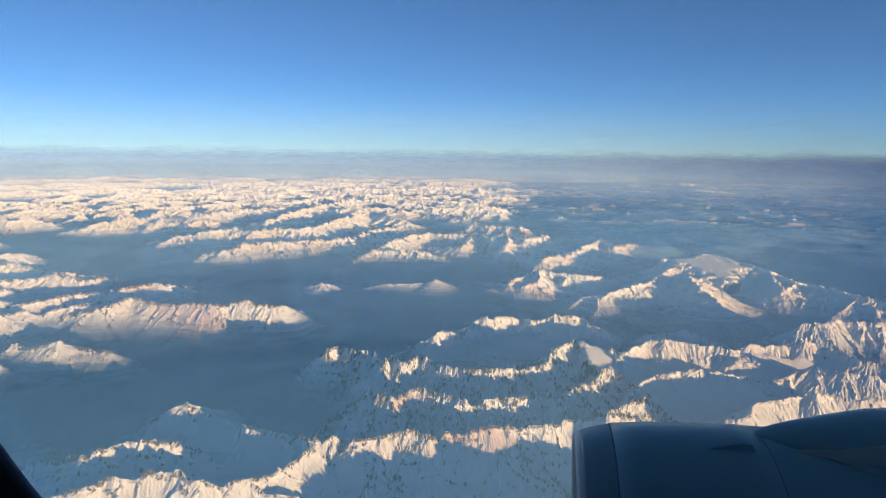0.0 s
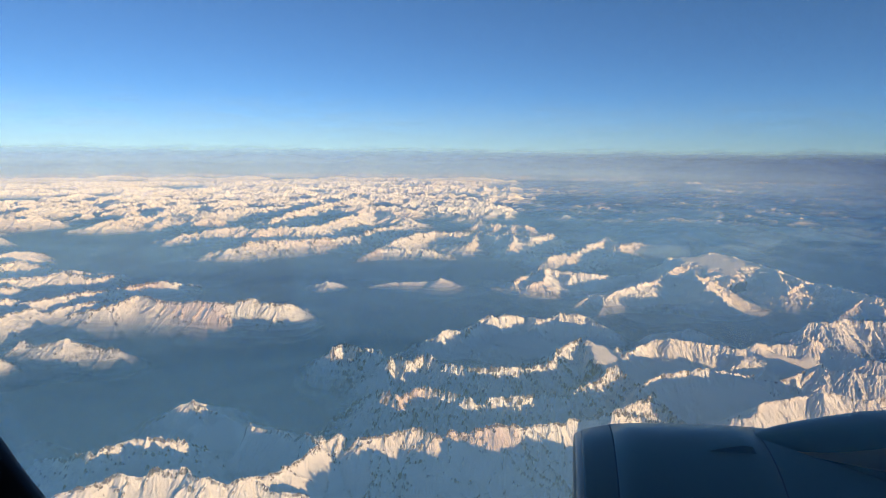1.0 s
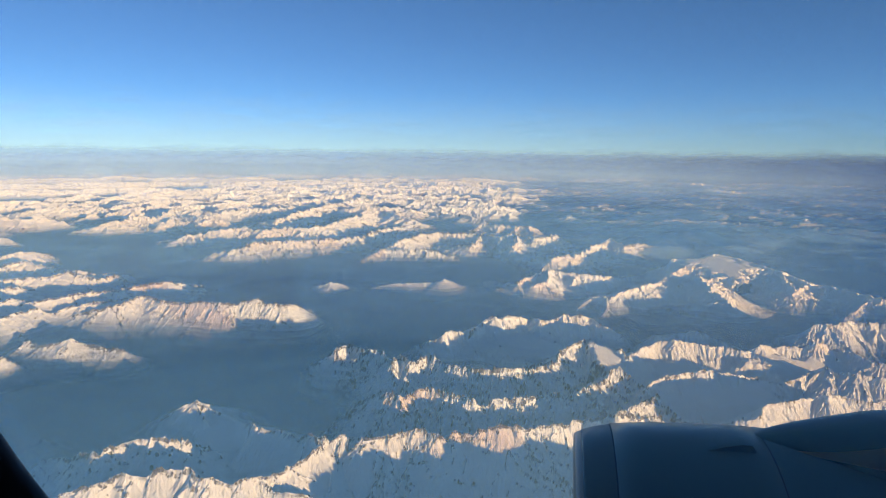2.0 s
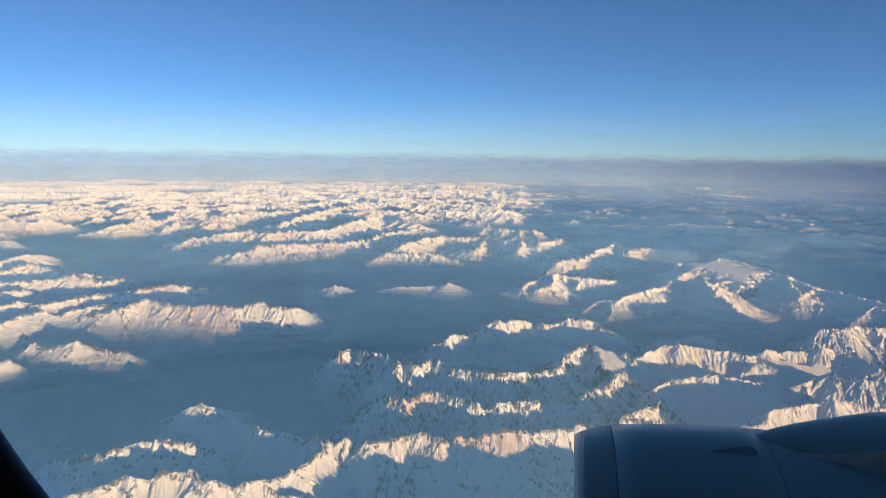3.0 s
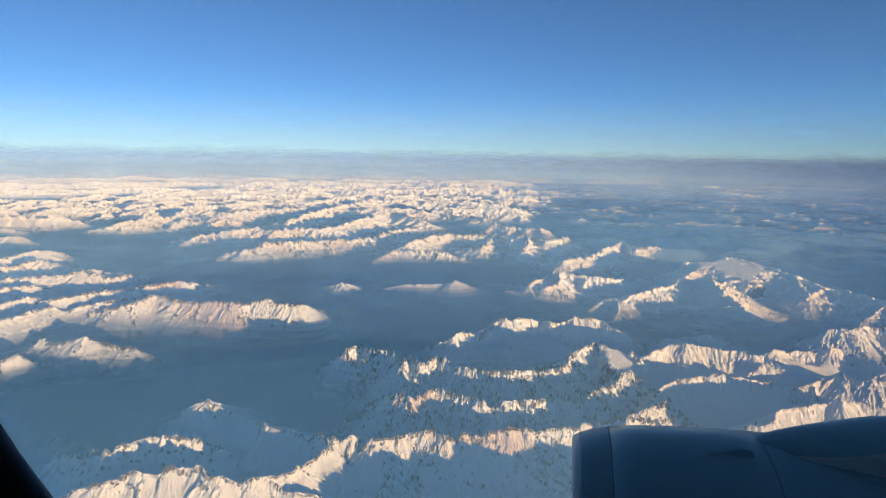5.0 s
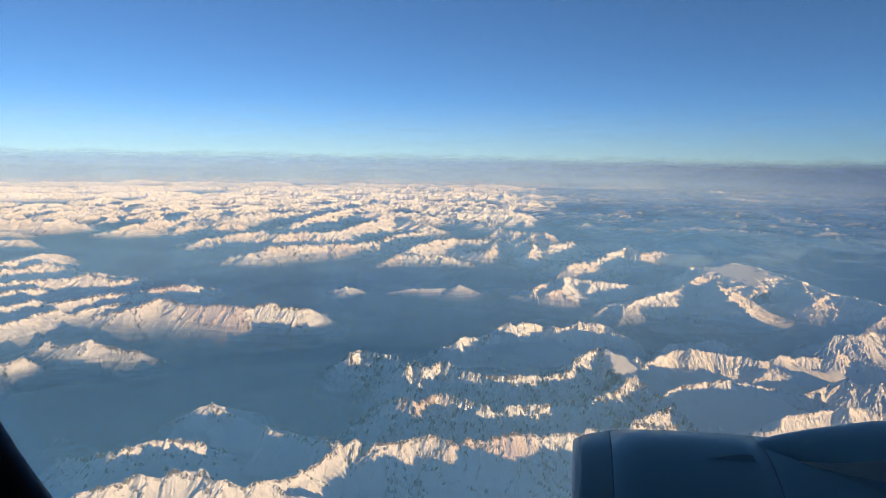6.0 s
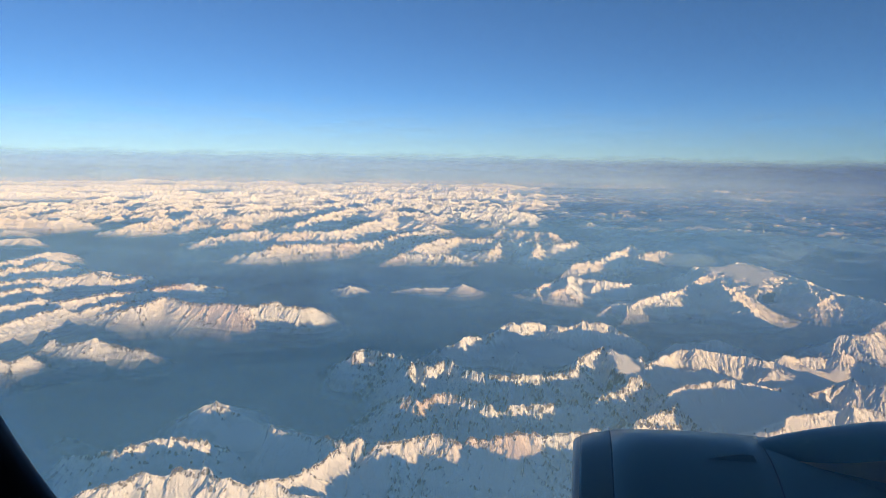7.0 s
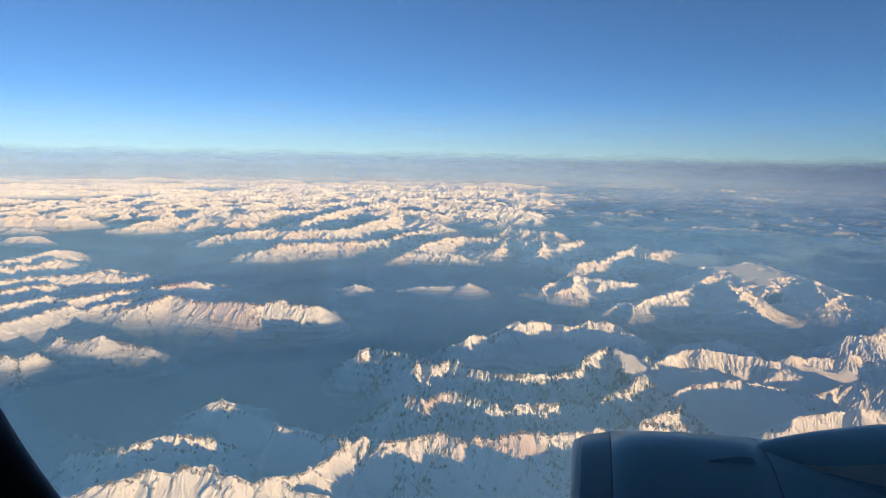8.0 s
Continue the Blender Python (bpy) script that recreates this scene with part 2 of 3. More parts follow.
def raise_land(crests, cell, reach, steep, gap, rough, seed, fluted=0.3, worn=0, fields=()):
    """Heights round crest lines: spurs branch off, each ridge falls off as a fluted roof, and water cuts the slopes."""
    rng = np.random.default_rng(seed)
    ridges = []
    for crest in crests:
        q, tangent = crest_path(crest, max(cell * 2, gap * 0.14), rough, rng)
        ridges.append((q, steep, 1.0))
        step = np.hypot(*(q[1] - q[0])[:2]) + 1e-6
        for side in (-1, 1):
            at = rng.uniform(0.2, 0.9) * gap
            while at < step * (len(q) - 1):
                i = min(int(at / step), len(q) - 1)
                way = math.atan2(tangent[i, 1], tangent[i, 0]) + side * radians(rng.uniform(58, 115))
                high = q[i, 2]
                length = rng.uniform(0.4, 1.0) * min(reach, max(2.0, (high - FLOOR) / steep * 1.5))
                count = 7
                spur = [np.array(q[i]) - (0, 0, rough * 0.5)]
                for k in range(1, count + 1):
                    way += rng.normal(0, 0.2)
                    fall = (high - FLOOR) * (0.66 * (k / count) ** 0.9) * length / reach
                    bob = rough * rng.uniform(-0.5, 0.25)
                    spur.append(np.array([spur[-1][0] + math.cos(way) * length / count, spur[-1][1] + math.sin(way) * length / count, high - rough * 0.5 - fall + bob]))
                    if rng.random() < 0.6:
                        turn = way + rng.choice((-1, 1)) * radians(rng.uniform(35, 75))
                        long = length * rng.uniform(0.15, 0.4)
                        base = spur[-1]
                        tip = base + np.array([math.cos(turn) * long, math.sin(turn) * long, -long * steep * rng.uniform(0.5, 0.75)])
                        ridges.append((np.array([base, tip]), steep * 1.05, 0.5))
                ridges.append((np.array(spur), steep, 0.7))
                at += gap * rng.uniform(0.6, 1.5)
    pts = np.concatenate([np.array(c, float) for c in crests])
    x0, y0 = pts[:, :2].min(axis=0) - reach
    x1, y1 = pts[:, :2].max(axis=0) + reach
    ax, ay = np.arange(x0, x1, cell), np.arange(y0, y1, cell)
    xs, ys = np.meshgrid(ax, ay)
    wx = xs + gap * 0.08 * fractal(xs / gap, ys / gap, seed + 50, 4, 0.5)
    wy = ys + gap * 0.08 * fractal(xs / gap, ys / gap, seed + 80, 4, 0.5)
    zs = np.full(xs.shape, FLOOR - 6.0)
    fold, cliff = max(gap * 0.2, cell * 3.2), 0.9 * rough
    line = np.arange(4096) * 0.125
    rib = np.abs(smooth_noise(line, line * 0 + 0.5, seed + 5)) * 1.3 + 0.45 * np.abs(smooth_noise(line * 2.3, line * 0 + 3.5, seed + 6))
    for q, fall, ribbed in ridges:
        along = rng.uniform(0, 400)
        for a, b in zip(q[:-1], q[1:]):
            dx, dy = b[0] - a[0], b[1] - a[1]
            long = math.hypot(dx, dy) + 1e-9
            far = (max(a[2], b[2]) - FLOOR) / fall * 1.25
            i0, i1 = np.searchsorted(ax, [min(a[0], b[0]) - far, max(a[0], b[0]) + far])
            j0, j1 = np.searchsorted(ay, [min(a[1], b[1]) - far, max(a[1], b[1]) + far])
            if i1 > i0 and j1 > j0:
                px, py = wx[j0:j1, i0:i1], wy[j0:j1, i0:i1]
                free = ((px - a[0]) * dx + (py - a[1]) * dy) / (long * long)
                u = np.clip(free, 0, 1)
                d = np.hypot(px - a[0] - u * dx, py - a[1] - u * dy)
                h = a[2] + u * (b[2] - a[2]) - fall * d * (0.92 - 0.3 * d / (d + reach * 0.45)) - cliff * ribbed * (1 - np.exp(d / -cliff))
                if fluted:
                    cut = np.interp(np.mod((along + u * long) / fold, 500.0), line, rib)
                    h -= fluted * ribbed * fold * 0.9 * (1 - np.minimum(cut, 1)) * np.clip(d / (fold * 1.2), 0, 1)
                np.maximum(zs[j0:j1, i0:i1], h, out=zs[j0:j1, i0:i1])
            along += long
    detail = ridged(wx / (gap * 0.5), wy / (gap * 0.5), seed + 20, 5, 0.55)
    lift = np.clip((zs - FLOOR) / 14, 0, 1)
    zs = zs + rough * lift * 0.5 * (detail - 0.6)
    if worn:
        zs = erode(zs, cell, worn, 34, rng)
    wide = np.pad(zs, 1, mode="edge")                # frost keeps ribs and gullies sharp
    rows, cols = zs.shape
    zs = zs + (0.8 if cell < 0.9 else 0.4) * (zs - sum(wide[i:i + rows, j:j + cols] for i in range(3) for j in range(3)) / 9)
    for x, y, wide, deep, level, east, north in fields:     # smooth glaciers between the crests
        away = np.hypot((wx - x) / wide, (wy - y) / deep) + 0.3 * fractal(xs / gap, ys / gap, seed + 90, 4)
        part_of = np.clip((1.3 - away) / 0.7, 0, 1)
        part_of = part_of * part_of * (3 - 2 * part_of)
        zs += part_of * (level + east * (xs - x) + north * (ys - y) - zs)
    return xs, ys, zs


# crest lines of the mountain ranges: x, y, height
CRESTS = {
    "near_left": [
        [(-90.5, 128.7, 26), (-84.8, 132.0, 28), (-79.1, 133.5, 29), (-74.7, 137.7, 30), (-70.2, 136.8, 30), (-64.2, 138.2, 31), (-56.9, 138.4, 31), (-54.0, 136.6, 30), (-47.4, 136.0, 30), (-42.5, 137.2, 29), (-36.4, 134.1, 28), (-31.0, 133.0, 27), (-23.0, 131.9, 25)],
        [(-42.5, 137.2, 29), (-35.8, 140.0, 29), (-35.2, 143.0, 29), (-30.4, 150.2, 29), (-27.9, 152.7, 29), (-29.6, 153.8, 30), (-31.3, 157.0, 31)],
        [(-54.0, 136.6, 30), (-54.8, 133.5, 28.5), (-56.9, 131.3, 26)],
    ],
    "near_main": [
        [(-37.5, 162.5, 27), (-31.8, 159.1, 30), (-27.0, 156.2, 30), (-21.3, 158.4, 30), (-17.9, 155.1, 30), (-12.1, 157.6, 30), (-7.7, 160.1, 30), (-3.1, 160.2, 31), (0.8, 157.3, 30), (6.2, 161.6, 30), (9.2, 160.6, 30), (19.3, 161.5, 31.5), (28.1, 163.2, 30), (36.8, 167.1, 30), (43.4, 168.1, 30), (52.3, 166.1, 33), (61.7, 170.1, 30), (69.7, 161.6, 30), (80.5, 152.0, 30), (94.3, 145.4, 29)],
        [(-17.9, 155.1, 30), (-19.5, 153.6, 28.5), (-22.1, 153.0, 25)],
        [(9.2, 160.6, 30), (11.0, 159.0, 28), (13.3, 155.5, 24.5)],
        [(0.8, 157.3, 30), (1.9, 155.9, 27), (3.1, 154.0, 24)],
    ],
    "near_peak": [
        [(-60.1, 179.3, 24), (-52.2, 170.1, 27.5), (-44.5, 165.5, 27.5), (-37.0, 160.4, 28)],
        [(-86.9, 185.2, 21), (-81.6, 189.7, 24), (-74.8, 189.1, 27), (-68.6, 186.4, 25), (-60.8, 181.5, 23)],
        [(-74.8, 189.1, 27), (-69.9, 180.2, 24), (-62.1, 169.7, 21), (-56.2, 161.7, 20)],
    ],
    "near_crag": [
        [(-106.1, 159.2, 22), (-93.5, 153.9, 26), (-84.7, 147.7, 30), (-82.1, 152.4, 30), (-78.6, 154.1, 30), (-73.2, 153.8, 31), (-70.0, 155.0, 30), (-65.4, 156.2, 29), (-60.2, 164.3, 22)],
    ],
    "near_faint": [
        [(-121.6, 172.7, 17), (-116.6, 175.8, 20), (-109.9, 175.7, 18)],
    ],
    "mid_low": [
        [(-26.4, 197.1, 22), (-22.4, 194.7, 25), (-16.1, 186.2, 31), (-10.6, 182.7, 31), (-2.0, 190.0, 31), (3.4, 186.3, 31), (11.9, 180.3, 31), (20.6, 181.4, 31), (29.4, 182.6, 31), (37.0, 186.5, 31), (40.1, 184.3, 31), (48.7, 190.7, 31), (56.5, 199.5, 30), (60.8, 205.0, 31), (64.9, 208.1, 32)],
        [(64.9, 208.1, 32), (70.9, 202.6, 27), (74.1, 195.2, 27), (51.6, 163.8, 34)],
    ],
    "mid_arc": [
        [(-47.8, 239.7, 21), (-43.8, 236.5, 24), (-37.0, 229.4, 31), (-33.8, 240.1, 29), (-26.3, 229.8, 31), (-19.6, 226.6, 31), (-15.4, 213.9, 31), (-12.9, 222.2, 31), (-8.4, 214.2, 31), (-2.4, 220.7, 31), (1.7, 217.6, 31), (5.7, 211.7, 31), (13.4, 207.3, 31), (23.2, 206.5, 31), (31.4, 209.7, 31), (39.9, 212.9, 31), (45.1, 219.3, 31), (50.0, 228.3, 32), (54.1, 232.4, 33), (59.5, 235.2, 34), (63.1, 229.5, 34), (69.7, 226.0, 33), (72.0, 221.5, 31)],
    ],
    "mid_back": [
        [(-10.2, 260.1, 22), (-1.7, 255.7, 26), (4.3, 255.0, 29), (8.0, 261.1, 29), (14.1, 261.4, 29), (22.7, 278.3, 29), (27.9, 278.0, 31), (44.7, 286.3, 29), (48.9, 279.5, 29), (57.6, 283.9, 29), (61.6, 284.7, 31), (73.6, 284.6, 29), (79.3, 275.6, 27), (87.0, 274.8, 22)],
        [(23.8, 258.3, 22), (28.1, 253.7, 26), (39.5, 267.3, 25), (46.0, 276.5, 25)],
    ],
    "mid_right": [
        [(72.0, 221.5, 31), (80.9, 234.0, 31), (89.7, 240.2, 31), (94.8, 239.2, 33), (100.2, 238.4, 31), (107.6, 237.3, 31), (113.8, 233.9, 31), (118.5, 229.9, 31), (122.9, 230.1, 31), (126.4, 231.0, 33), (134.0, 234.7, 31), (144.9, 234.4, 31), (149.2, 233.0, 34), (157.5, 233.5, 31), (159.6, 226.8, 31), (161.1, 217.3, 31), (169.3, 208.8, 31)],
        [(96.6, 272.7, 22), (99.3, 266.5, 26), (107.9, 269.5, 26), (117.0, 267.5, 28), (122.2, 267.5, 26), (128.3, 264.2, 24)],
    ],
    "mid_lit": [
        [(65.2, 190.4, 26), (71.9, 197.5, 29), (79.0, 201.9, 31), (88.6, 204.4, 31), (94.7, 205.1, 32), (102.4, 204.8, 31), (108.1, 202.9, 30), (112.6, 205.2, 28.5), (121.1, 207.2, 26.5), (131.8, 212.2, 28), (140.7, 213.6, 30), (145.2, 205.2, 31), (155.1, 200.2, 31)],
        [(108.1, 202.9, 30), (113.4, 199.5, 27), (119.9, 198.6, 24)],
        [(138.8, 210.7, 32), (139.6, 204.9, 27), (143.7, 204.9, 25)],
    ],
    "mid_front": [
        [(83.7, 168.0, 28), (92.1, 169.2, 31), (96.8, 173.7, 32), (104.0, 176.4, 32), (114.4, 179.7, 32), (119.1, 179.4, 34), (127.5, 181.4, 32), (133.5, 178.2, 32), (146.0, 178.5, 32)],
    ],
    "mid_edge": [
        [(171.5, 282.8, 22), (177.2, 279.9, 27), (186.2, 278.0, 29), (196.2, 281.3, 29), (204.4, 278.8, 29), (220.1, 274.8, 29)],
    ],
    "dome": [
        [(90.5, 365.1, 20), (104.7, 356.0, 23), (126.0, 371.4, 26), (140.8, 384.0, 26), (166.2, 418.1, 27), (182.7, 435.4, 30), (210.6, 462.5, 32), (220.0, 455.4, 32), (228.4, 438.6, 30), (234.8, 413.3, 28), (233.9, 379.6, 27), (243.5, 367.2, 27), (250.5, 344.0, 26), (263.9, 331.5, 26)],
        [(171.1, 398.0, 28.5), (164.1, 364.2, 27.5), (163.8, 341.1, 25), (168.1, 329.5, 19)],
        [(234.8, 413.3, 28), (216.2, 363.9, 26), (232.8, 377.5, 26), (218.3, 346.7, 20)],
        [(126.0, 371.4, 26), (128.1, 361.6, 22), (131.8, 357.1, 18)],
    ],
    "east": [
        [(36.4, 406.3, 20), (52.5, 386.9, 25), (65.4, 401.7, 27), (76.4, 411.9, 29), (85.4, 408.8, 27), (95.5, 403.6, 27), (105.9, 400.4, 27), (124.8, 413.9, 23), (139.5, 423.8, 22)],
        [(38.2, 385.6, 20), (55.1, 379.5, 23), (70.8, 379.8, 26), (76.4, 411.9, 29)],
        [(95.5, 403.6, 27), (87.2, 390.3, 24), (81.5, 387.6, 19)],
    ],
    "isle_a": [
        [(-79.1, 391.9, 19), (-70.7, 385.3, 22), (-65.2, 384.7, 24), (-58.5, 387.7, 22), (-52.1, 393.4, 19)],
    ],
    "isle_b": [
        [(-40.2, 389.9, 19), (-24.0, 391.0, 22.5), (-8.4, 390.1, 22.5), (0.7, 394.7, 23), (6.0, 390.7, 25.5), (12.8, 398.4, 22), (21.2, 401.6, 17)],
    ],
    "far_a": [
        [(-63.6, 480.7, 18), (-43.9, 509.2, 25), (-32.1, 546.0, 28), (-12.9, 579.2, 30), (3.1, 604.8, 28), (36.0, 599.3, 28), (54.0, 616.7, 22)],
        [(-43.9, 509.2, 25), (-20.6, 510.7, 26), (2.8, 503.5, 26), (19.0, 501.4, 20)],
    ],
    "far_b": [
        [(3.0, 555.3, 22), (32.1, 530.9, 26), (48.0, 613.6, 28), (60.7, 573.1, 28), (79.4, 596.5, 30), (90.8, 564.3, 28), (118.0, 598.6, 28), (127.3, 595.0, 22)],
        [(49.8, 724.3, 24), (77.7, 707.0, 25), (104.7, 693.2, 25), (118.4, 699.0, 20)],
        [(79.4, 596.5, 30), (68.1, 527.2, 27), (56.8, 533.3, 21)],
    ],
    "far_c": [
        [(63.6, 489.1, 19), (79.1, 488.1, 23), (88.2, 465.3, 27), (116.2, 494.4, 27), (139.7, 533.1, 27), (159.1, 559.6, 30), (164.7, 535.2, 27), (186.8, 557.5, 26), (209.9, 578.6, 20)],
    ],
    "big_a": [
        [(-245.2, 576.7, 20), (-236.9, 596.5, 25), (-211.5, 602.3, 29), (-189.2, 619.8, 30), (-167.4, 602.2, 29), (-152.5, 632.1, 29), (-128.0, 624.9, 29), (-110.0, 653.6, 30), (-92.7, 756.6, 29), (-70.1, 814.2, 31), (-44.9, 762.5, 29), (-16.3, 731.8, 21)],
    ],
    "big_b": [
        [(-188.3, 482.7, 17), (-177.1, 502.5, 23), (-158.3, 501.8, 28), (-150.1, 521.7, 29), (-120.3, 538.3, 28), (-99.2, 558.5, 28), (-71.3, 580.8, 28), (-49.7, 644.8, 27), (-26.3, 730.7, 21)],
    ],
    "big_c": [
        [(-369.3, 669.1, 22), (-352.0, 684.0, 28), (-346.4, 725.1, 29), (-325.6, 737.8, 28), (-343.1, 830.2, 30), (-278.2, 795.0, 28), (-265.3, 846.7, 28), (-228.2, 852.0, 28), (-213.2, 921.4, 28)],
        [(-303.1, 685.8, 24), (-317.7, 785.1, 27), (-266.1, 721.9, 27), (-242.9, 731.0, 23)],
    ],
    "big_d": [
        [(-544.1, 791.6, 20), (-513.7, 779.2, 28), (-515.6, 840.6, 27), (-483.5, 851.7, 28), (-447.5, 857.0, 28), (-435.6, 914.4, 30), (-408.3, 968.1, 28), (-352.9, 914.7, 26)],
    ],
    "big_e": [
        [(-188.8, 727.9, 24), (-176.5, 792.9, 28), (-154.1, 918.0, 29), (-128.8, 1052.4, 28), (-81.7, 1060.4, 28), (-34.8, 1096.0, 29), (-4.6, 1027.3, 22)],
    ],
    "big_f": [
        [(-11.5, 857.6, 20), (11.8, 855.0, 26), (41.4, 823.7, 24), (61.7, 793.4, 20)],
    ],
    "left_a": [
        [(-319.9, 411.5, 28), (-313.6, 434.9, 28), (-307.6, 462.7, 29), (-317.1, 494.0, 24), (-312.7, 504.9, 20)],
    ],
    "left_b": [
        [(-305.0, 391.9, 28), (-293.9, 406.9, 28), (-280.3, 420.8, 30), (-259.2, 411.4, 28), (-237.6, 400.4, 28), (-213.7, 396.7, 26), (-208.9, 424.0, 20)],
    ],
    "left_c": [
        [(-273.2, 349.9, 28), (-264.5, 365.2, 28), (-242.8, 373.5, 28), (-223.1, 375.6, 31), (-202.7, 376.0, 28), (-205.8, 414.0, 22)],
        [(-257.1, 328.7, 28), (-247.3, 340.7, 28), (-235.4, 344.3, 29), (-233.5, 358.4, 24)],
    ],
    "left_d": [
        [(-223.7, 315.0, 24), (-203.7, 311.8, 28), (-192.5, 327.8, 29), (-183.0, 338.5, 28), (-175.1, 344.9, 28), (-169.1, 356.1, 28), (-156.9, 360.1, 29), (-146.8, 374.7, 24), (-132.0, 381.8, 18)],
        [(-166.0, 370.5, 18), (-147.9, 360.1, 23), (-132.9, 374.4, 20)],
        [(-193.3, 299.2, 24), (-181.7, 308.6, 27), (-172.1, 312.3, 28), (-167.9, 330.0, 26)],
    ],
    "left_e": [
        [(-180.7, 301.4, 23), (-166.8, 302.3, 27), (-156.6, 304.7, 30), (-151.8, 320.2, 30), (-139.3, 310.6, 30), (-126.1, 306.3, 30), (-104.4, 302.1, 31), (-97.3, 305.4, 30), (-90.6, 307.1, 32), (-82.7, 303.7, 30), (-72.9, 304.3, 30), (-68.1, 328.6, 21), (-63.6, 337.0, 17)],
    ],
    "left_f": [
        [(-204.7, 259.6, 28), (-200.0, 273.6, 28), (-196.9, 288.4, 29), (-193.6, 298.1, 28), (-189.6, 302.0, 21)],
        [(-230.0, 292.9, 28), (-222.0, 304.8, 28), (-216.2, 313.2, 29), (-212.3, 322.7, 25)],
    ],
    "left_g": [
        [(-185.7, 262.5, 18), (-170.6, 255.2, 25), (-159.7, 249.3, 25), (-149.0, 249.4, 28), (-145.7, 251.4, 25), (-138.7, 249.4, 25), (-127.6, 246.0, 25), (-124.3, 257.8, 17)],
    ],
    "left_h": [
        [(-179.1, 225.6, 26), (-167.9, 227.6, 25), (-166.1, 231.4, 26), (-162.8, 239.0, 20)],
    ],
    "left_i": [
        [(-196.9, 279.1, 19), (-186.2, 273.3, 23), (-186.4, 281.1, 18)],
    ],
    "left_j": [
        [(-432.4, 579.9, 21), (-403.0, 576.1, 24), (-404.6, 593.8, 20)],
    ],
    "left_k": [
        [(-482.9, 648.8, 20), (-453.5, 645.1, 22), (-453.9, 658.2, 18)],
    ],
}

BLUE_WHITE = "snow-covered mountain range, sunlit jagged crest above blue haze"
# name: cell, reach, steepness, distance of spurs, roughness, material
RANGES = {
    "near_left": (0.27, 26, 0.9, 8, 0.8, SNOW_NEAR), "near_main": (0.25, 26, 0.95, 7, 0.9, SNOW_NEAR),
    "near_peak": (0.42, 24, 0.72, 9, 0.5, SNOW_NEAR), "near_crag": (0.36, 20, 0.97, 6, 0.8, SNOW_NEAR),
    "near_faint": (0.5, 14, 0.81, 6, 0.5, SNOW_NEAR),
    "mid_low": (0.4, 24, 1.05, 3.2, 0.9, SNOW_MID), "mid_arc": (0.42, 26, 1.05, 4, 0.9, SNOW_MID),
    "mid_back": (0.5, 28, 0.84, 6.5, 0.78, SNOW_MID), "mid_right": (0.5, 28, 0.89, 9, 0.5, SNOW_MID),
    "mid_lit": (0.45, 26, 0.92, 9, 0.5, SNOW_MID), "mid_front": (0.42, 26, 0.94, 9, 0.5, SNOW_MID),
    "mid_edge": (0.6, 28, 0.89, 6.5, 0.78, SNOW_MID),
    "dome": (0.8, 45, 0.6, 8, 0.9, SNOW_MID), "east": (0.59, 30, 0.7, 10, 1.12, SNOW_MID),
    "isle_a": (0.6, 22, 0.74, 8, 0.6, SNOW_MID), "isle_b": (0.6, 24, 0.52, 9, 0.5, SNOW_MID),
    "far_a": (0.77, 40, 0.72, 12, 1.5, SNOW_FAR), "far_b": (0.77, 40, 0.72, 12, 1.5, SNOW_FAR),
    "far_c": (0.77, 36, 0.72, 12, 1.5, SNOW_FAR),
    "big_a": (0.96, 50, 0.62, 12, 2, SNOW_FAR), "big_b": (0.88, 50, 0.62, 12, 2, SNOW_FAR),
    "big_c": (1.2, 60, 0.62, 10.8, 2.4, SNOW_FAR), "big_d": (1.44, 70, 0.62, 12, 2.4, SNOW_FAR),
    "big_e": (1.28, 60, 0.62, 10.8, 2.4, SNOW_FAR), "big_f": (1.2, 40, 0.62, 12, 2, SNOW_FAR),
    "left_a": (0.77, 34, 0.66, 10, 0.85, SNOW_LEFT), "left_b": (0.68, 34, 0.66, 10, 0.85, SNOW_LEFT),
    "left_c": (0.59, 32, 0.66, 9, 0.85, SNOW_LEFT), "left_d": (0.55, 30, 0.66, 9, 0.76, SNOW_LEFT),
    "left_e": (0.42, 28, 0.8, 8, 0.76, SNOW_LEFT), "left_f": (0.47, 28, 0.66, 8, 0.76, SNOW_LEFT),
    "left_g": (0.42, 26, 0.75, 7, 0.76, SNOW_LEFT), "left_h": (0.42, 24, 0.95, 7, 0.76, SNOW_LEFT),
    "left_i": (0.6, 20, 0.81, 7, 0.7, SNOW_LEFT), "left_j": (1.2, 26, 0.68, 12, 0.8, SNOW_FAR),
    "left_k": (1.2, 26, 0.68, 12, 0.8, SNOW_FAR),
}
LABELS = {
    "near_left": "broad sunlit snow ridge with rocky edges",
    "near_main": "long snowy mountain ridge with warm sunlit crest",
    "near_peak": "smooth pyramid-shaped snow peak fading into haze",
    "near_crag": "craggy snow ridge with sunlit crest and fluted blue flank",
    "mid_low": "fluted snow ridge with narrow sunlit crest",
    "mid_arc": "curved snow ridge with a small glacier plateau",
    "mid_back": "wide snow massif with sunlit rim and shaded bowl",
    "dome": "broad pale snow massif half veiled in haze",
    "isle_a": "small pink snow summit poking out of valley haze",
    "isle_b": "low shaded snow hump with one lit summit",
}
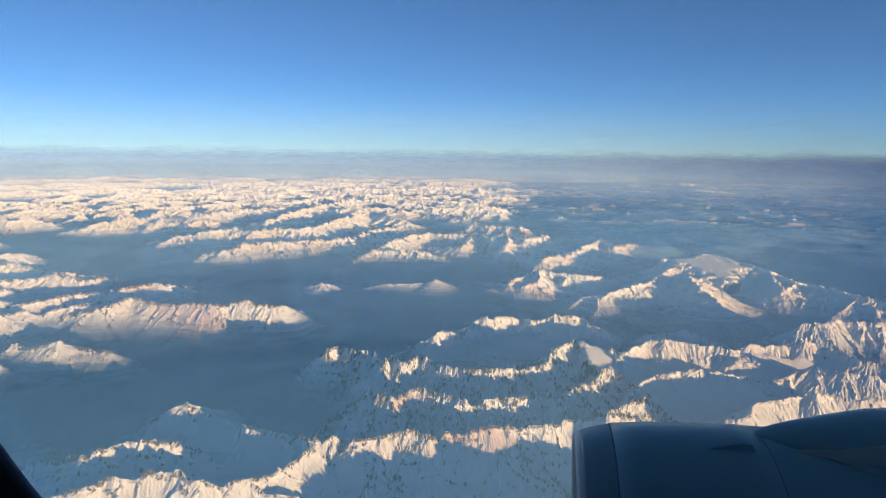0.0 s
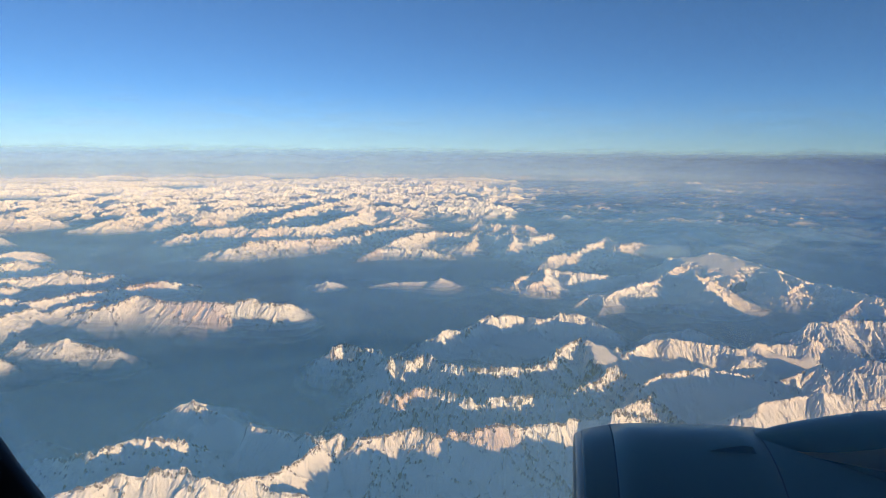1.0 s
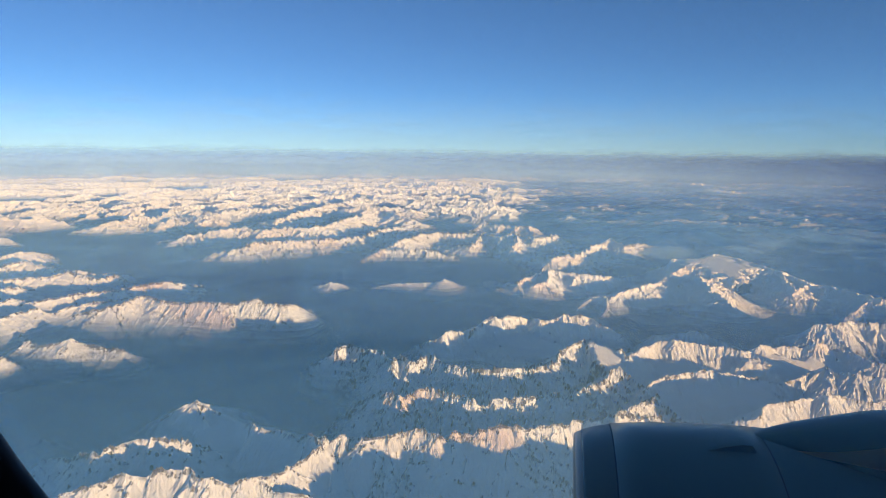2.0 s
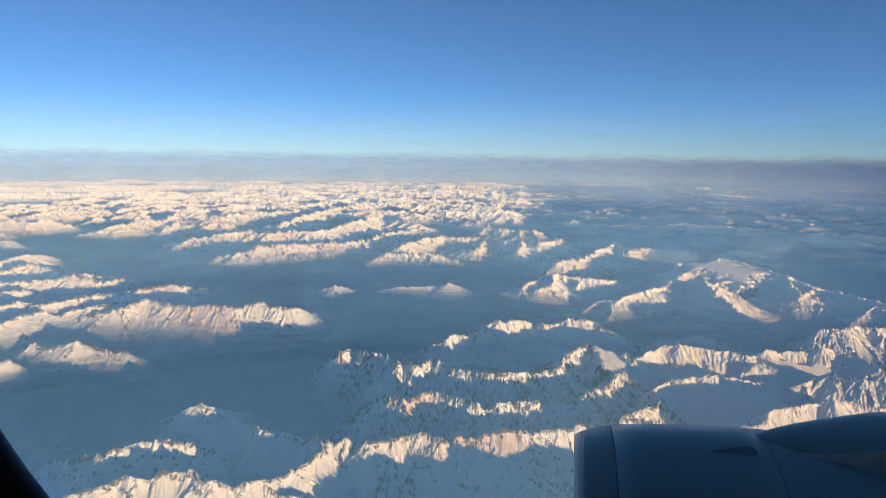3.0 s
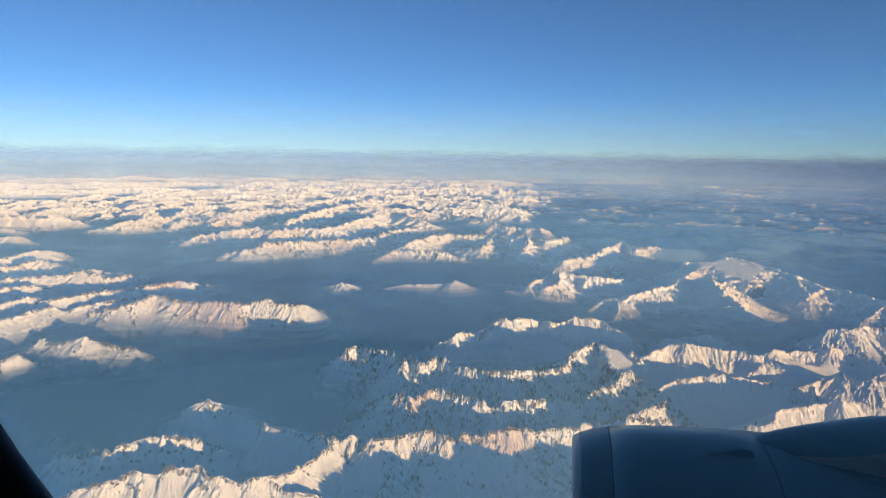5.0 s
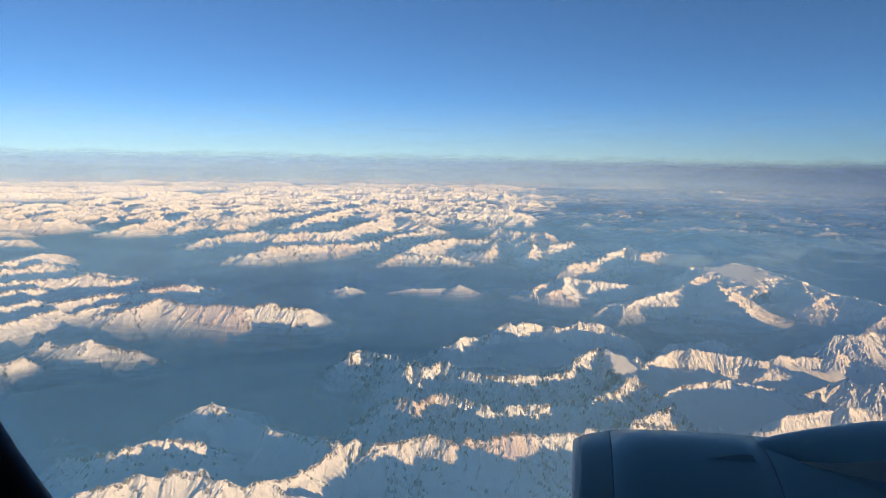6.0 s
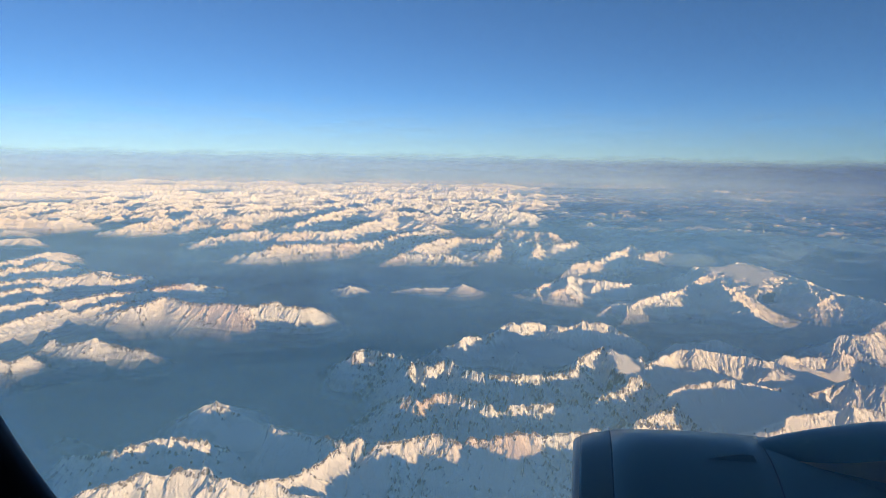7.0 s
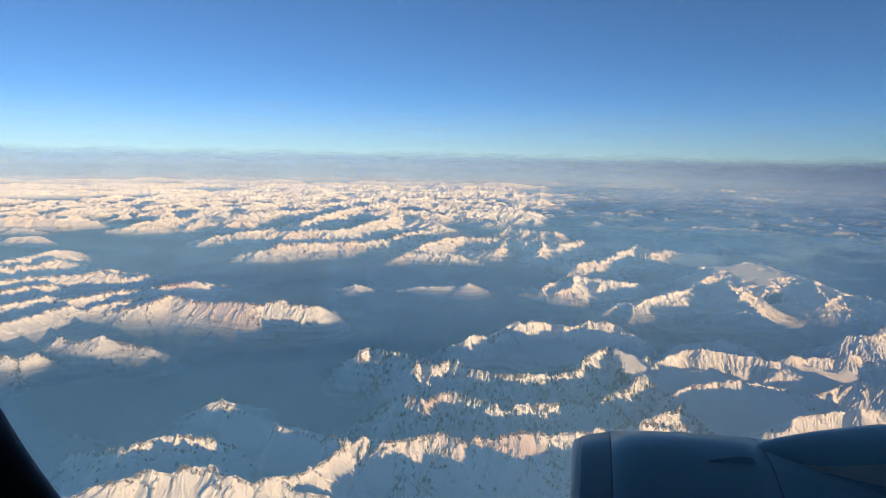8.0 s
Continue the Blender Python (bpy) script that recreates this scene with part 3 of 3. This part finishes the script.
# smooth snowfields: middle, half width and depth, height, slope to the east and north
GLACIERS = {
    "mid_arc": [(64.5, 222.0, 6.0, 12.0, 30.2, -0.16, 0.24), (20.0, 222.0, 16.0, 6.0, 22.5, 0.0, -0.25)],
    "mid_back": [(40.0, 262.0, 22.0, 9.0, 22.0, 0.0, 0.35)],
    "mid_lit": [(100.0, 196.0, 20.0, 7.0, 25.5, 0.0, 0.3)],
    "mid_right": [(92.0, 222.0, 13.0, 7.0, 25.5, 0.02, 0.3), (136.0, 222.0, 16.0, 6.5, 27.0, -0.1, 0.35)],
    "dome": [(202.0, 428.0, 30.0, 34.0, 28.6, 0.0, 0.07)],
    "near_peak": [(-62.0, 168.0, 9.0, 14.0, 20.5, 0.0, 0.2)],
}
for number, (key, crests) in enumerate(CRESTS.items()):
    cell, reach, steep, gap, rough, mat = RANGES[key]
    flutes = 0.65 if key in ("mid_low", "mid_arc", "left_e", "left_d", "left_c", "left_b", "left_g") else 0.12 if key in ("near_left", "near_peak", "dome", "isle_b", "mid_right", "mid_lit", "mid_front") else 0.24
    land = raise_land(crests, cell, reach, steep, gap, rough, 100 + number * 7, flutes, 3 if cell < 0.65 else 2 if cell < 0.9 else 0, GLACIERS.get(key, ()))
    tagged(sheet("mountain_range", *land, mat, FLOOR + 3, False), LABELS.get(key, BLUE_WHITE), "mountain range", "snowy mountain ranges")


# ---- further ranges out to the skyline ----
def far_row(distance, left, right, seed, low, high, fill):
    """Crests of one row of distant mountains, at some distance, between two bearings in degrees."""
    rng = np.random.default_rng(seed)
    crests, at = [], radians(left)
    while at < radians(right):
        long = rng.uniform(0.06, 0.15)
        if rng.random() < fill:
            d, line = distance * rng.uniform(0.97, 1.04), []
            tilt = rng.uniform(-0.35, 0.25) * distance * long
            for k in range(6):
                b = at + long * k / 5
                dk = d + tilt * (k / 5 - 0.5) + rng.normal(0, 0.006) * distance
                top = low + (high - low) * rng.uniform(0.3, 1.0) * math.sin(math.pi * (k + 0.6) / 6.2) ** 0.5
                line.append((dk * math.sin(b), dk * math.cos(b), top))
            crests.append(line)
        at += long * rng.uniform(0.7, 1.05)
    return crests


distance, number = 880.0, 0
while distance < 2300:
    for left, right, low, high, fill, label in ((-46, 5, 20, 31, 0.95, "crowded sunlit snow peaks out to the hazy skyline"), (5, 44, 14, 25.5, 0.75, "snow peaks sunk in blue haze and cloud")):
        land = raise_land(far_row(distance, left, right, 900 + number, low, high, fill), (1.2 + distance / 950 if left < 0 else 2.0 + distance / 500), 46, 0.66, 13.0, 1.8, 1300 + number, 0.28)
        tagged(sheet("far_mountains", *land, SNOW_FAR, FLOOR + 6, False), label, "mountains", kind="stuff")
        number += 1
    distance *= 1.075

# the range in front of the near ridge, below the aircraft: it shades that ridge's foot
front = raise_land([[(-2, 80, 26), (21, 94, 30.7), (33, 99, 33.4), (43, 97, 31.5), (57, 102, 34.2), (69, 100, 31.8), (83, 98, 33.6), (113, 92, 29)]], 0.8, 24, 0.7, 9.0, 0.8, 77)
tagged(sheet("mountain_range", *front, SNOW_NEAR, FLOOR - 2.0), "low snowy mountain ridge under the flying aircraft", "mountain range", "snowy mountain ranges")

# ---- haze: thin layers that fill the valleys and rise with the distance ----
arc = np.concatenate([-np.geomspace(4700, 25, 46), [0], np.geomspace(25, 4700, 46)])
hx, hy = np.meshgrid(arc, arc)
away = np.hypot(hx, hy)
swell = 0.035 * np.clip(away - 168, 0, 110) - 3.0 * np.clip((hx - 8) / 30, 0, 1) * np.clip((315 - away) / 35, 0, 1) - 0.014 * np.clip(away - 390, 0, 330) - 3.5 * np.clip((hx - 40) / 60, 0, 1) * np.clip((away - 300) / 40, 0, 1) * np.clip((640 - away) / 60, 0, 1) + 3.0 * np.clip((15 - hx) / 45, 0, 1) * np.clip((away - 195) / 30, 0, 1) * np.clip((275 - away) / 40, 0, 1)
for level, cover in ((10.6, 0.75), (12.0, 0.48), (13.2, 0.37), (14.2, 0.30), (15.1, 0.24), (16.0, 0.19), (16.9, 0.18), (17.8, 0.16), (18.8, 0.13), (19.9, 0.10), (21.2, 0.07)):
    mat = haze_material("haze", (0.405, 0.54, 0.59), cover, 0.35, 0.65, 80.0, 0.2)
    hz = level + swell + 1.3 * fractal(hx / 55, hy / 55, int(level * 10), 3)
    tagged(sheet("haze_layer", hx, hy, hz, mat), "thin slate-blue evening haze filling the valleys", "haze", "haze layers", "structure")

# paler copy of the haze: the distance's lighter air put into its colour
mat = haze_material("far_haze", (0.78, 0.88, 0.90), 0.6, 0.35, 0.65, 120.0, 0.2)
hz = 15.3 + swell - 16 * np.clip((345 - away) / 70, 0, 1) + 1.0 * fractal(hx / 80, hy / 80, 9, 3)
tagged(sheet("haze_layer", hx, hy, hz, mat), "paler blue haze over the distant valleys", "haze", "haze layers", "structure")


def haze_bank(radius, bottom, top, soft, scatter, label, dense=0.0, side=None):
    """An upright sheet standing in for hazy air at some distance, thinning out towards its uneven top. scatter: the
    share of red, green and blue that it turns aside.
    """
    m, n, l, b = material("haze_bank")
    n.remove(b)
    geo = n.new("ShaderNodeNewGeometry")
    sep = n.new("ShaderNodeSeparateXYZ")
    l.new(geo.outputs["Position"], sep.inputs[0])
    flat = n.new("ShaderNodeMapping")
    flat.inputs["Scale"].default_value = (1, 1, 6)
    l.new(geo.outputs["Position"], flat.inputs["Vector"])
    streak = node(n, "ShaderNodeTexNoise", Scale=16.0 / radius, Detail=5.0, Roughness=0.55)
    l.new(flat.outputs[0], streak.inputs["Vector"])
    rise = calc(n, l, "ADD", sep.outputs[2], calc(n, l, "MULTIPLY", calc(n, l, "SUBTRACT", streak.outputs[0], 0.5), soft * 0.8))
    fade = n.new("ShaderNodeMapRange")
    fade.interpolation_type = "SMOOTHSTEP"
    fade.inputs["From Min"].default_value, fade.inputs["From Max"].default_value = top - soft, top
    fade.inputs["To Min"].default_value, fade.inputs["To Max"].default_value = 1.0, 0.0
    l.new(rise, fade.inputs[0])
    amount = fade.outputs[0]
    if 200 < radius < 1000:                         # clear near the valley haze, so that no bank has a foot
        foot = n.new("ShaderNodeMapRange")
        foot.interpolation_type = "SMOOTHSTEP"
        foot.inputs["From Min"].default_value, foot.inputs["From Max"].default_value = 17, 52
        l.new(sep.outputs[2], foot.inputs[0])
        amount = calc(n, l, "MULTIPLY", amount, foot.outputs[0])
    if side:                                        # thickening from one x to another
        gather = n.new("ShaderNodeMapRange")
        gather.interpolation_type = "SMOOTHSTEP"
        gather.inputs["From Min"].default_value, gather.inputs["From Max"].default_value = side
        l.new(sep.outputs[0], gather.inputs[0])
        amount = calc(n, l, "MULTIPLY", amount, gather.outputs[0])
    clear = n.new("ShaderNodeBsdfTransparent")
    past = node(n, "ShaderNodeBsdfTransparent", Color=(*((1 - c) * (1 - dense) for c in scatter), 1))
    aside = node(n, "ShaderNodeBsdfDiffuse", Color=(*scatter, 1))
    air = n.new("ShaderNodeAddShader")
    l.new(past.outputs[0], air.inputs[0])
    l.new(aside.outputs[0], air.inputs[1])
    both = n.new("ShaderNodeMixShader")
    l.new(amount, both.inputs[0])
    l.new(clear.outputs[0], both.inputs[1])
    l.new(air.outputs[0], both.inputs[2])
    l.new(both.outputs[0], n["Material Output"].inputs[0])
    tt, zz = np.meshgrid(np.linspace(-1.4, 1.4, 121), np.linspace(bottom, top + soft, 12))
    return tagged(sheet("haze_bank", radius * np.sin(tt), radius * np.cos(tt), zz, m), label, "haze", "haze banks", "structure")


VEIL = "faint blue sheet standing in for the haze of the air"
# the air's light put into tinted sheets, also to lift the shaded slopes
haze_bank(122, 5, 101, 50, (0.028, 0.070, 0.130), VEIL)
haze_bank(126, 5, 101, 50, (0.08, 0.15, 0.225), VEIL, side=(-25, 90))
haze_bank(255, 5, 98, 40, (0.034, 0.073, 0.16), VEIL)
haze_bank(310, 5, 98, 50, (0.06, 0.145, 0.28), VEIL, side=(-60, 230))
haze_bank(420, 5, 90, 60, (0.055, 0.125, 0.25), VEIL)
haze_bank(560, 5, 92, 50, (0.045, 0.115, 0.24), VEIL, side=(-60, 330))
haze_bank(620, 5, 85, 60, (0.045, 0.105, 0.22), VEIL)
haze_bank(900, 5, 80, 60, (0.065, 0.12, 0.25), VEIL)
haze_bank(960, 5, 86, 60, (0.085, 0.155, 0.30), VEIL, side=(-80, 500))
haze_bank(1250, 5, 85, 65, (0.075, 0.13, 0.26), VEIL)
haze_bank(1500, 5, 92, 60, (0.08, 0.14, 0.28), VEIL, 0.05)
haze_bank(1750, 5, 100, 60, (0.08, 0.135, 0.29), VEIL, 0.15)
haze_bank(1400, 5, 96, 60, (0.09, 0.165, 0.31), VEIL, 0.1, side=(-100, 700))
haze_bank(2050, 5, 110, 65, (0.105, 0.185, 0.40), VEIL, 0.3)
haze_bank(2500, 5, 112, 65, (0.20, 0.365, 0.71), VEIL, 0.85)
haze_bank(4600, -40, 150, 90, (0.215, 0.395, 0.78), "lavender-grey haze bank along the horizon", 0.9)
# two sheets added to lighten the band on one side and the low sky
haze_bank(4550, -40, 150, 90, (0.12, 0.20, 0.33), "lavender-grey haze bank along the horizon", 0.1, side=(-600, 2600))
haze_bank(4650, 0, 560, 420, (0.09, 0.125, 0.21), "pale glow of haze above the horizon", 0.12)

# broken cloud over the far ranges, thickest away from the evening sun's side of the land
cx, cy = np.meshgrid(np.linspace(120, 1500, 90), np.linspace(480, 1700, 80))
depth = np.minimum.reduce([(cx - 120) / 160, (cy - 480) / 160, np.full(cx.shape, 1.0)])
cz = 14 + 13 * np.clip(depth, 0, 1) + 3.0 * fractal(cx / 90, cy / 90, 71, 4)
for lift, cover, lit, size in ((0.0, 0.7, False, 80.0), (2.0, 0.45, True, 50.0), (4.5, 0.35, True, 28.0)):
    mat = haze_material("cloud", (0.46, 0.74, 0.96), cover, 0.47, 0.60, size, 0.97, lit)
    tagged(sheet("cloud_deck", cx, cy, cz + lift, mat), "broken blue-grey cloud over distant snow peaks", "cloud", "cloud layers", "structure")


# ---- the aircraft ----
def part(name, bm, mat, parent=None, label="", smooth=True):
    me = bpy.data.meshes.new(name)
    bm.to_mesh(me)
    bm.free()
    for p in me.polygons:
        p.use_smooth = smooth
    me.materials.append(mat)
    ob = new(name, me)
    if parent:
        ob.parent = parent
    return tagged(ob, label)


def lathe(profile, around=96, start=0.0, end=360.0):
    """A shell turned about the x axis from (x, radius) pairs."""
    bm = bmesh.new()
    closed = end - start >= 360
    count = around if closed else around + 1
    rings = []
    for x, r in profile:
        rings.append([bm.verts.new((x, r * math.cos(radians(start + (end - start) * k / around)), r * math.sin(radians(start + (end - start) * k / around)))) for k in range(count)])
    for a, b in zip(rings[:-1], rings[1:]):
        for k in range(around):
            bm.faces.new((a[k], a[(k + 1) % count], b[(k + 1) % count], b[k]))
    return bm


SIDE = radians(-11.5)            # the aircraft's long axis, turned a little towards the view
engine = new("jet_engine")
engine.matrix_basis = Matrix.Translation((0.997, 4.2, 102.0)) @ Matrix.Rotation(SIDE, 4, "Z") @ Matrix.Rotation(radians(-2.5), 4, "Y")
tagged(engine, "dark blue-grey jet engine nacelle under its wing pylon", "jet engine")
part("lip", lathe([(0.30, 0.80), (0.14, 0.82), (0.05, 0.86), (0.012, 0.90), (0.0, 0.925), (0.008, 0.945), (0.03, 0.957), (0.048, 0.964)]), LIP, engine, "metal inlet lip with reflected snow light in its beige colour")
part("inlet_skin", lathe([(0.048, 0.960), (0.049, 0.9655), (0.07, 0.975), (0.14, 0.998), (0.258, 1.022)]), SKIN, engine, "blue-grey painted inlet skin")
part("fan_cowl", lathe([(0.268, 1.020), (0.270, 1.028), (0.5, 1.047), (0.8, 1.056), (1.1, 1.056), (1.25, 1.052), (1.255, 1.044)]), COWL, engine)
part("seam", lathe([(0.256, 1.010), (0.256, 1.020), (0.272, 1.022), (0.272, 1.010)]), SEAM, engine, "dark panel gap")
part("seam", lathe([(1.252, 1.036), (1.252, 1.045), (1.268, 1.044), (1.268, 1.036)]), SEAM, engine, "dark panel gap")
part("rear_cowl", lathe([(1.262, 1.042), (1.266, 1.050), (1.45, 1.044), (1.8, 1.025), (2.3, 0.97), (2.9, 0.84), (3.5, 0.70), (3.6, 0.6)]), COWL, engine)
part("fan_case", lathe([(0.29, 0.80), (0.7, 0.82), (1.1, 0.80), (1.1, 0.02)]), SEAL, engine, "black fan duct")


def pylon_shape():
    """A bullet-nosed fairing that grows out of the top of the cowl and runs aft."""
    bm = bmesh.new()
    rings = []
    for k in range(25):
        s = k / 24
        x = 1.18 + 2.4 * s
        grow = min(1.0, s / 0.35) ** 0.7
        wide, tall = 0.02 + 0.36 * grow, 0.01 + 0.23 * grow
        cy, cz = 0.10 - 0.30 * min(s, 0.35), 1.012
        rings.append([bm.verts.new((x, cy + wide * math.copysign(abs(math.cos(a)) ** 0.85, math.cos(a)), cz + tall * math.sin(a))) for a in np.linspace(0, 2 * math.pi, 40, endpoint=False)])
    for a, b in zip(rings[:-1], rings[1:]):
        for k in range(40):
            bm.faces.new((a[k], a[(k + 1) % 40], b[(k + 1) % 40], b[k]))
    bm.faces.new(rings[0])
    bm.faces.new(rings[-1][::-1])
    return bm


part("pylon", pylon_shape(), COWL, engine, "glossy dark pylon fairing")


def gleam_shape():
    """A thin brown skin along the pylon's inboard side, coloured as a warm reflection."""
    bm = bmesh.new()
    rows = []
    for k in range(25):
        s = 0.085 + 0.9 * k / 24
        x = 1.18 + 2.4 * s
        grow = min(1.0, s / 0.35) ** 0.7
        wide, tall = 0.026 + 0.36 * grow, 0.016 + 0.23 * grow
        first, last = (radians(v) for v in (174, 170 - 46 * min(1.0, k / 8)))
        rows.append([bm.verts.new((x, 0.10 - 0.30 * min(s, 0.35) + wide * math.copysign(abs(math.cos(a)) ** 0.85, math.cos(a)), 1.012 + tall * math.sin(a))) for a in np.linspace(first, last, 9)])
    for a, b in zip(rows[:-1], rows[1:]):
        for k in range(8):
            bm.faces.new((a[k], a[k + 1], b[k + 1], b[k]))
    bmesh.ops.solidify(bm, geom=bm.faces[:], thickness=0.004)
    return bm


part("pylon_gleam", gleam_shape(), PYLON_GLEAM, engine, "brownish skin coloured as a warm reflection on the pylon")


def strake_shape():
    """A thin triangular fin on the inboard side of the cowl."""
    bm = bmesh.new()
    lean = radians(9)
    out, up = Vector((0, -math.sin(lean), math.cos(lean))), Vector((0, math.cos(lean), math.sin(lean)))
    line = [(0.84, 1.05), (0.90, 1.068), (0.99, 1.092), (1.08, 1.105), (1.14, 1.10), (1.17, 1.045)]
    rows = []
    for thick in (-0.012, 0.012):
        rows.append([bm.verts.new(Vector((x, 0, 0)) + out * r + up * thick * (1.0 if r < 1.1 else 0.4)) for x, r in line])
    bm.faces.new(rows[0])
    bm.faces.new(rows[1][::-1])
    for k in range(len(line)):
        j = (k + 1) % len(line)
        bm.faces.new((rows[0][j], rows[0][k], rows[1][k], rows[1][j]))
    return bm


part("strake", strake_shape(), COWL, engine, "small dark cowl fin", smooth=False)

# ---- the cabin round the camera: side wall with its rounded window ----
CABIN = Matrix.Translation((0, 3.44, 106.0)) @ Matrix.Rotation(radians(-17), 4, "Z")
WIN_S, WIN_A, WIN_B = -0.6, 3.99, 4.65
S0, S1, HALF, DEEP = -6.2, 6.4, 5.8, 6.6


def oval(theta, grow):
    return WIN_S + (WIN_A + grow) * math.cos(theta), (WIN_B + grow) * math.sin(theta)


def edge(theta):
    """The point of the wall's outer rectangle in that direction from the window's middle."""
    c, s = math.cos(theta), math.sin(theta)
    reach = min(((S1 if c > 0 else S0) - WIN_S) / c if abs(c) > 1e-6 else 1e9, HALF / abs(s) if abs(s) > 1e-6 else 1e9)
    return WIN_S + reach * c, reach * s


def loops(rows):
    bm = bmesh.new()
    rings = [[bm.verts.new(p) for p in row] for row in rows]
    for a, b in zip(rings, rings[1:] + rings[:1]):
        for k in range(len(a)):
            j = (k + 1) % len(a)
            bm.faces.new((a[k], a[j], b[j], b[k]))
    bmesh.ops.recalc_face_normals(bm, faces=bm.faces)
    return bm


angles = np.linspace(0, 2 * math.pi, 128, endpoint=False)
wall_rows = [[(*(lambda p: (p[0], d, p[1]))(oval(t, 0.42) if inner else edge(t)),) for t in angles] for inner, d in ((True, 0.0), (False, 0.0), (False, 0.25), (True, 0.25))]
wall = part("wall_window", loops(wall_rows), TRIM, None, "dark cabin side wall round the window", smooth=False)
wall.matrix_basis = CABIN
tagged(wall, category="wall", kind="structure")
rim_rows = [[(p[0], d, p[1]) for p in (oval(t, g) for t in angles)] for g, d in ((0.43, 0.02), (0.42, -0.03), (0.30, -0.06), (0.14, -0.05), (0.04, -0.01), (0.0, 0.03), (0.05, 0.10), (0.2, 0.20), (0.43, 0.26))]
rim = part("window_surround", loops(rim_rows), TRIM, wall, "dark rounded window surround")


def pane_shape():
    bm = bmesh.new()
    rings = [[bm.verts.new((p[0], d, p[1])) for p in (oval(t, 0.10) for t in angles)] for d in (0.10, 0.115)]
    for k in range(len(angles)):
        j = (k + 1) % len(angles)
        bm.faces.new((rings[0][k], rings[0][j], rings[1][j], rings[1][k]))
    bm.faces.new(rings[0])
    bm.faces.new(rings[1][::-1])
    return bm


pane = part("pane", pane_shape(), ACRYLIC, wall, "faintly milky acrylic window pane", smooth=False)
pane.visible_shadow = False


def slab(name, a, b, label):
    bm = bmesh.new()
    bmesh.ops.create_cube(bm, size=1.0)
    for v in bm.verts:
        v.co = Vector([a[i] if v.co[i] < 0 else b[i] for i in range(3)])
    ob = part(name, bm, TRIM, None, label, smooth=False)
    ob.matrix_basis = CABIN
    tagged(ob, category="cabin", kind="structure")
    return ob


slab("ceiling", (S0, -DEEP, HALF), (S1, 0.25, HALF + 0.1), "dark cabin ceiling")
slab("floor", (S0, -DEEP, -HALF - 0.1), (S1, 0.25, -HALF), "dark cabin floor")
slab("wall_far_side", (S0, -DEEP - 0.1, -HALF), (S1, -DEEP, HALF), "dark cabin wall opposite the window")
slab("wall_front", (S0 - 0.1, -DEEP, -HALF), (S0, 0.25, HALF), "dark cabin partition")
slab("wall_rear", (S1, -DEEP, -HALF), (S1 + 0.1, 0.25, HALF), "dark cabin partition")
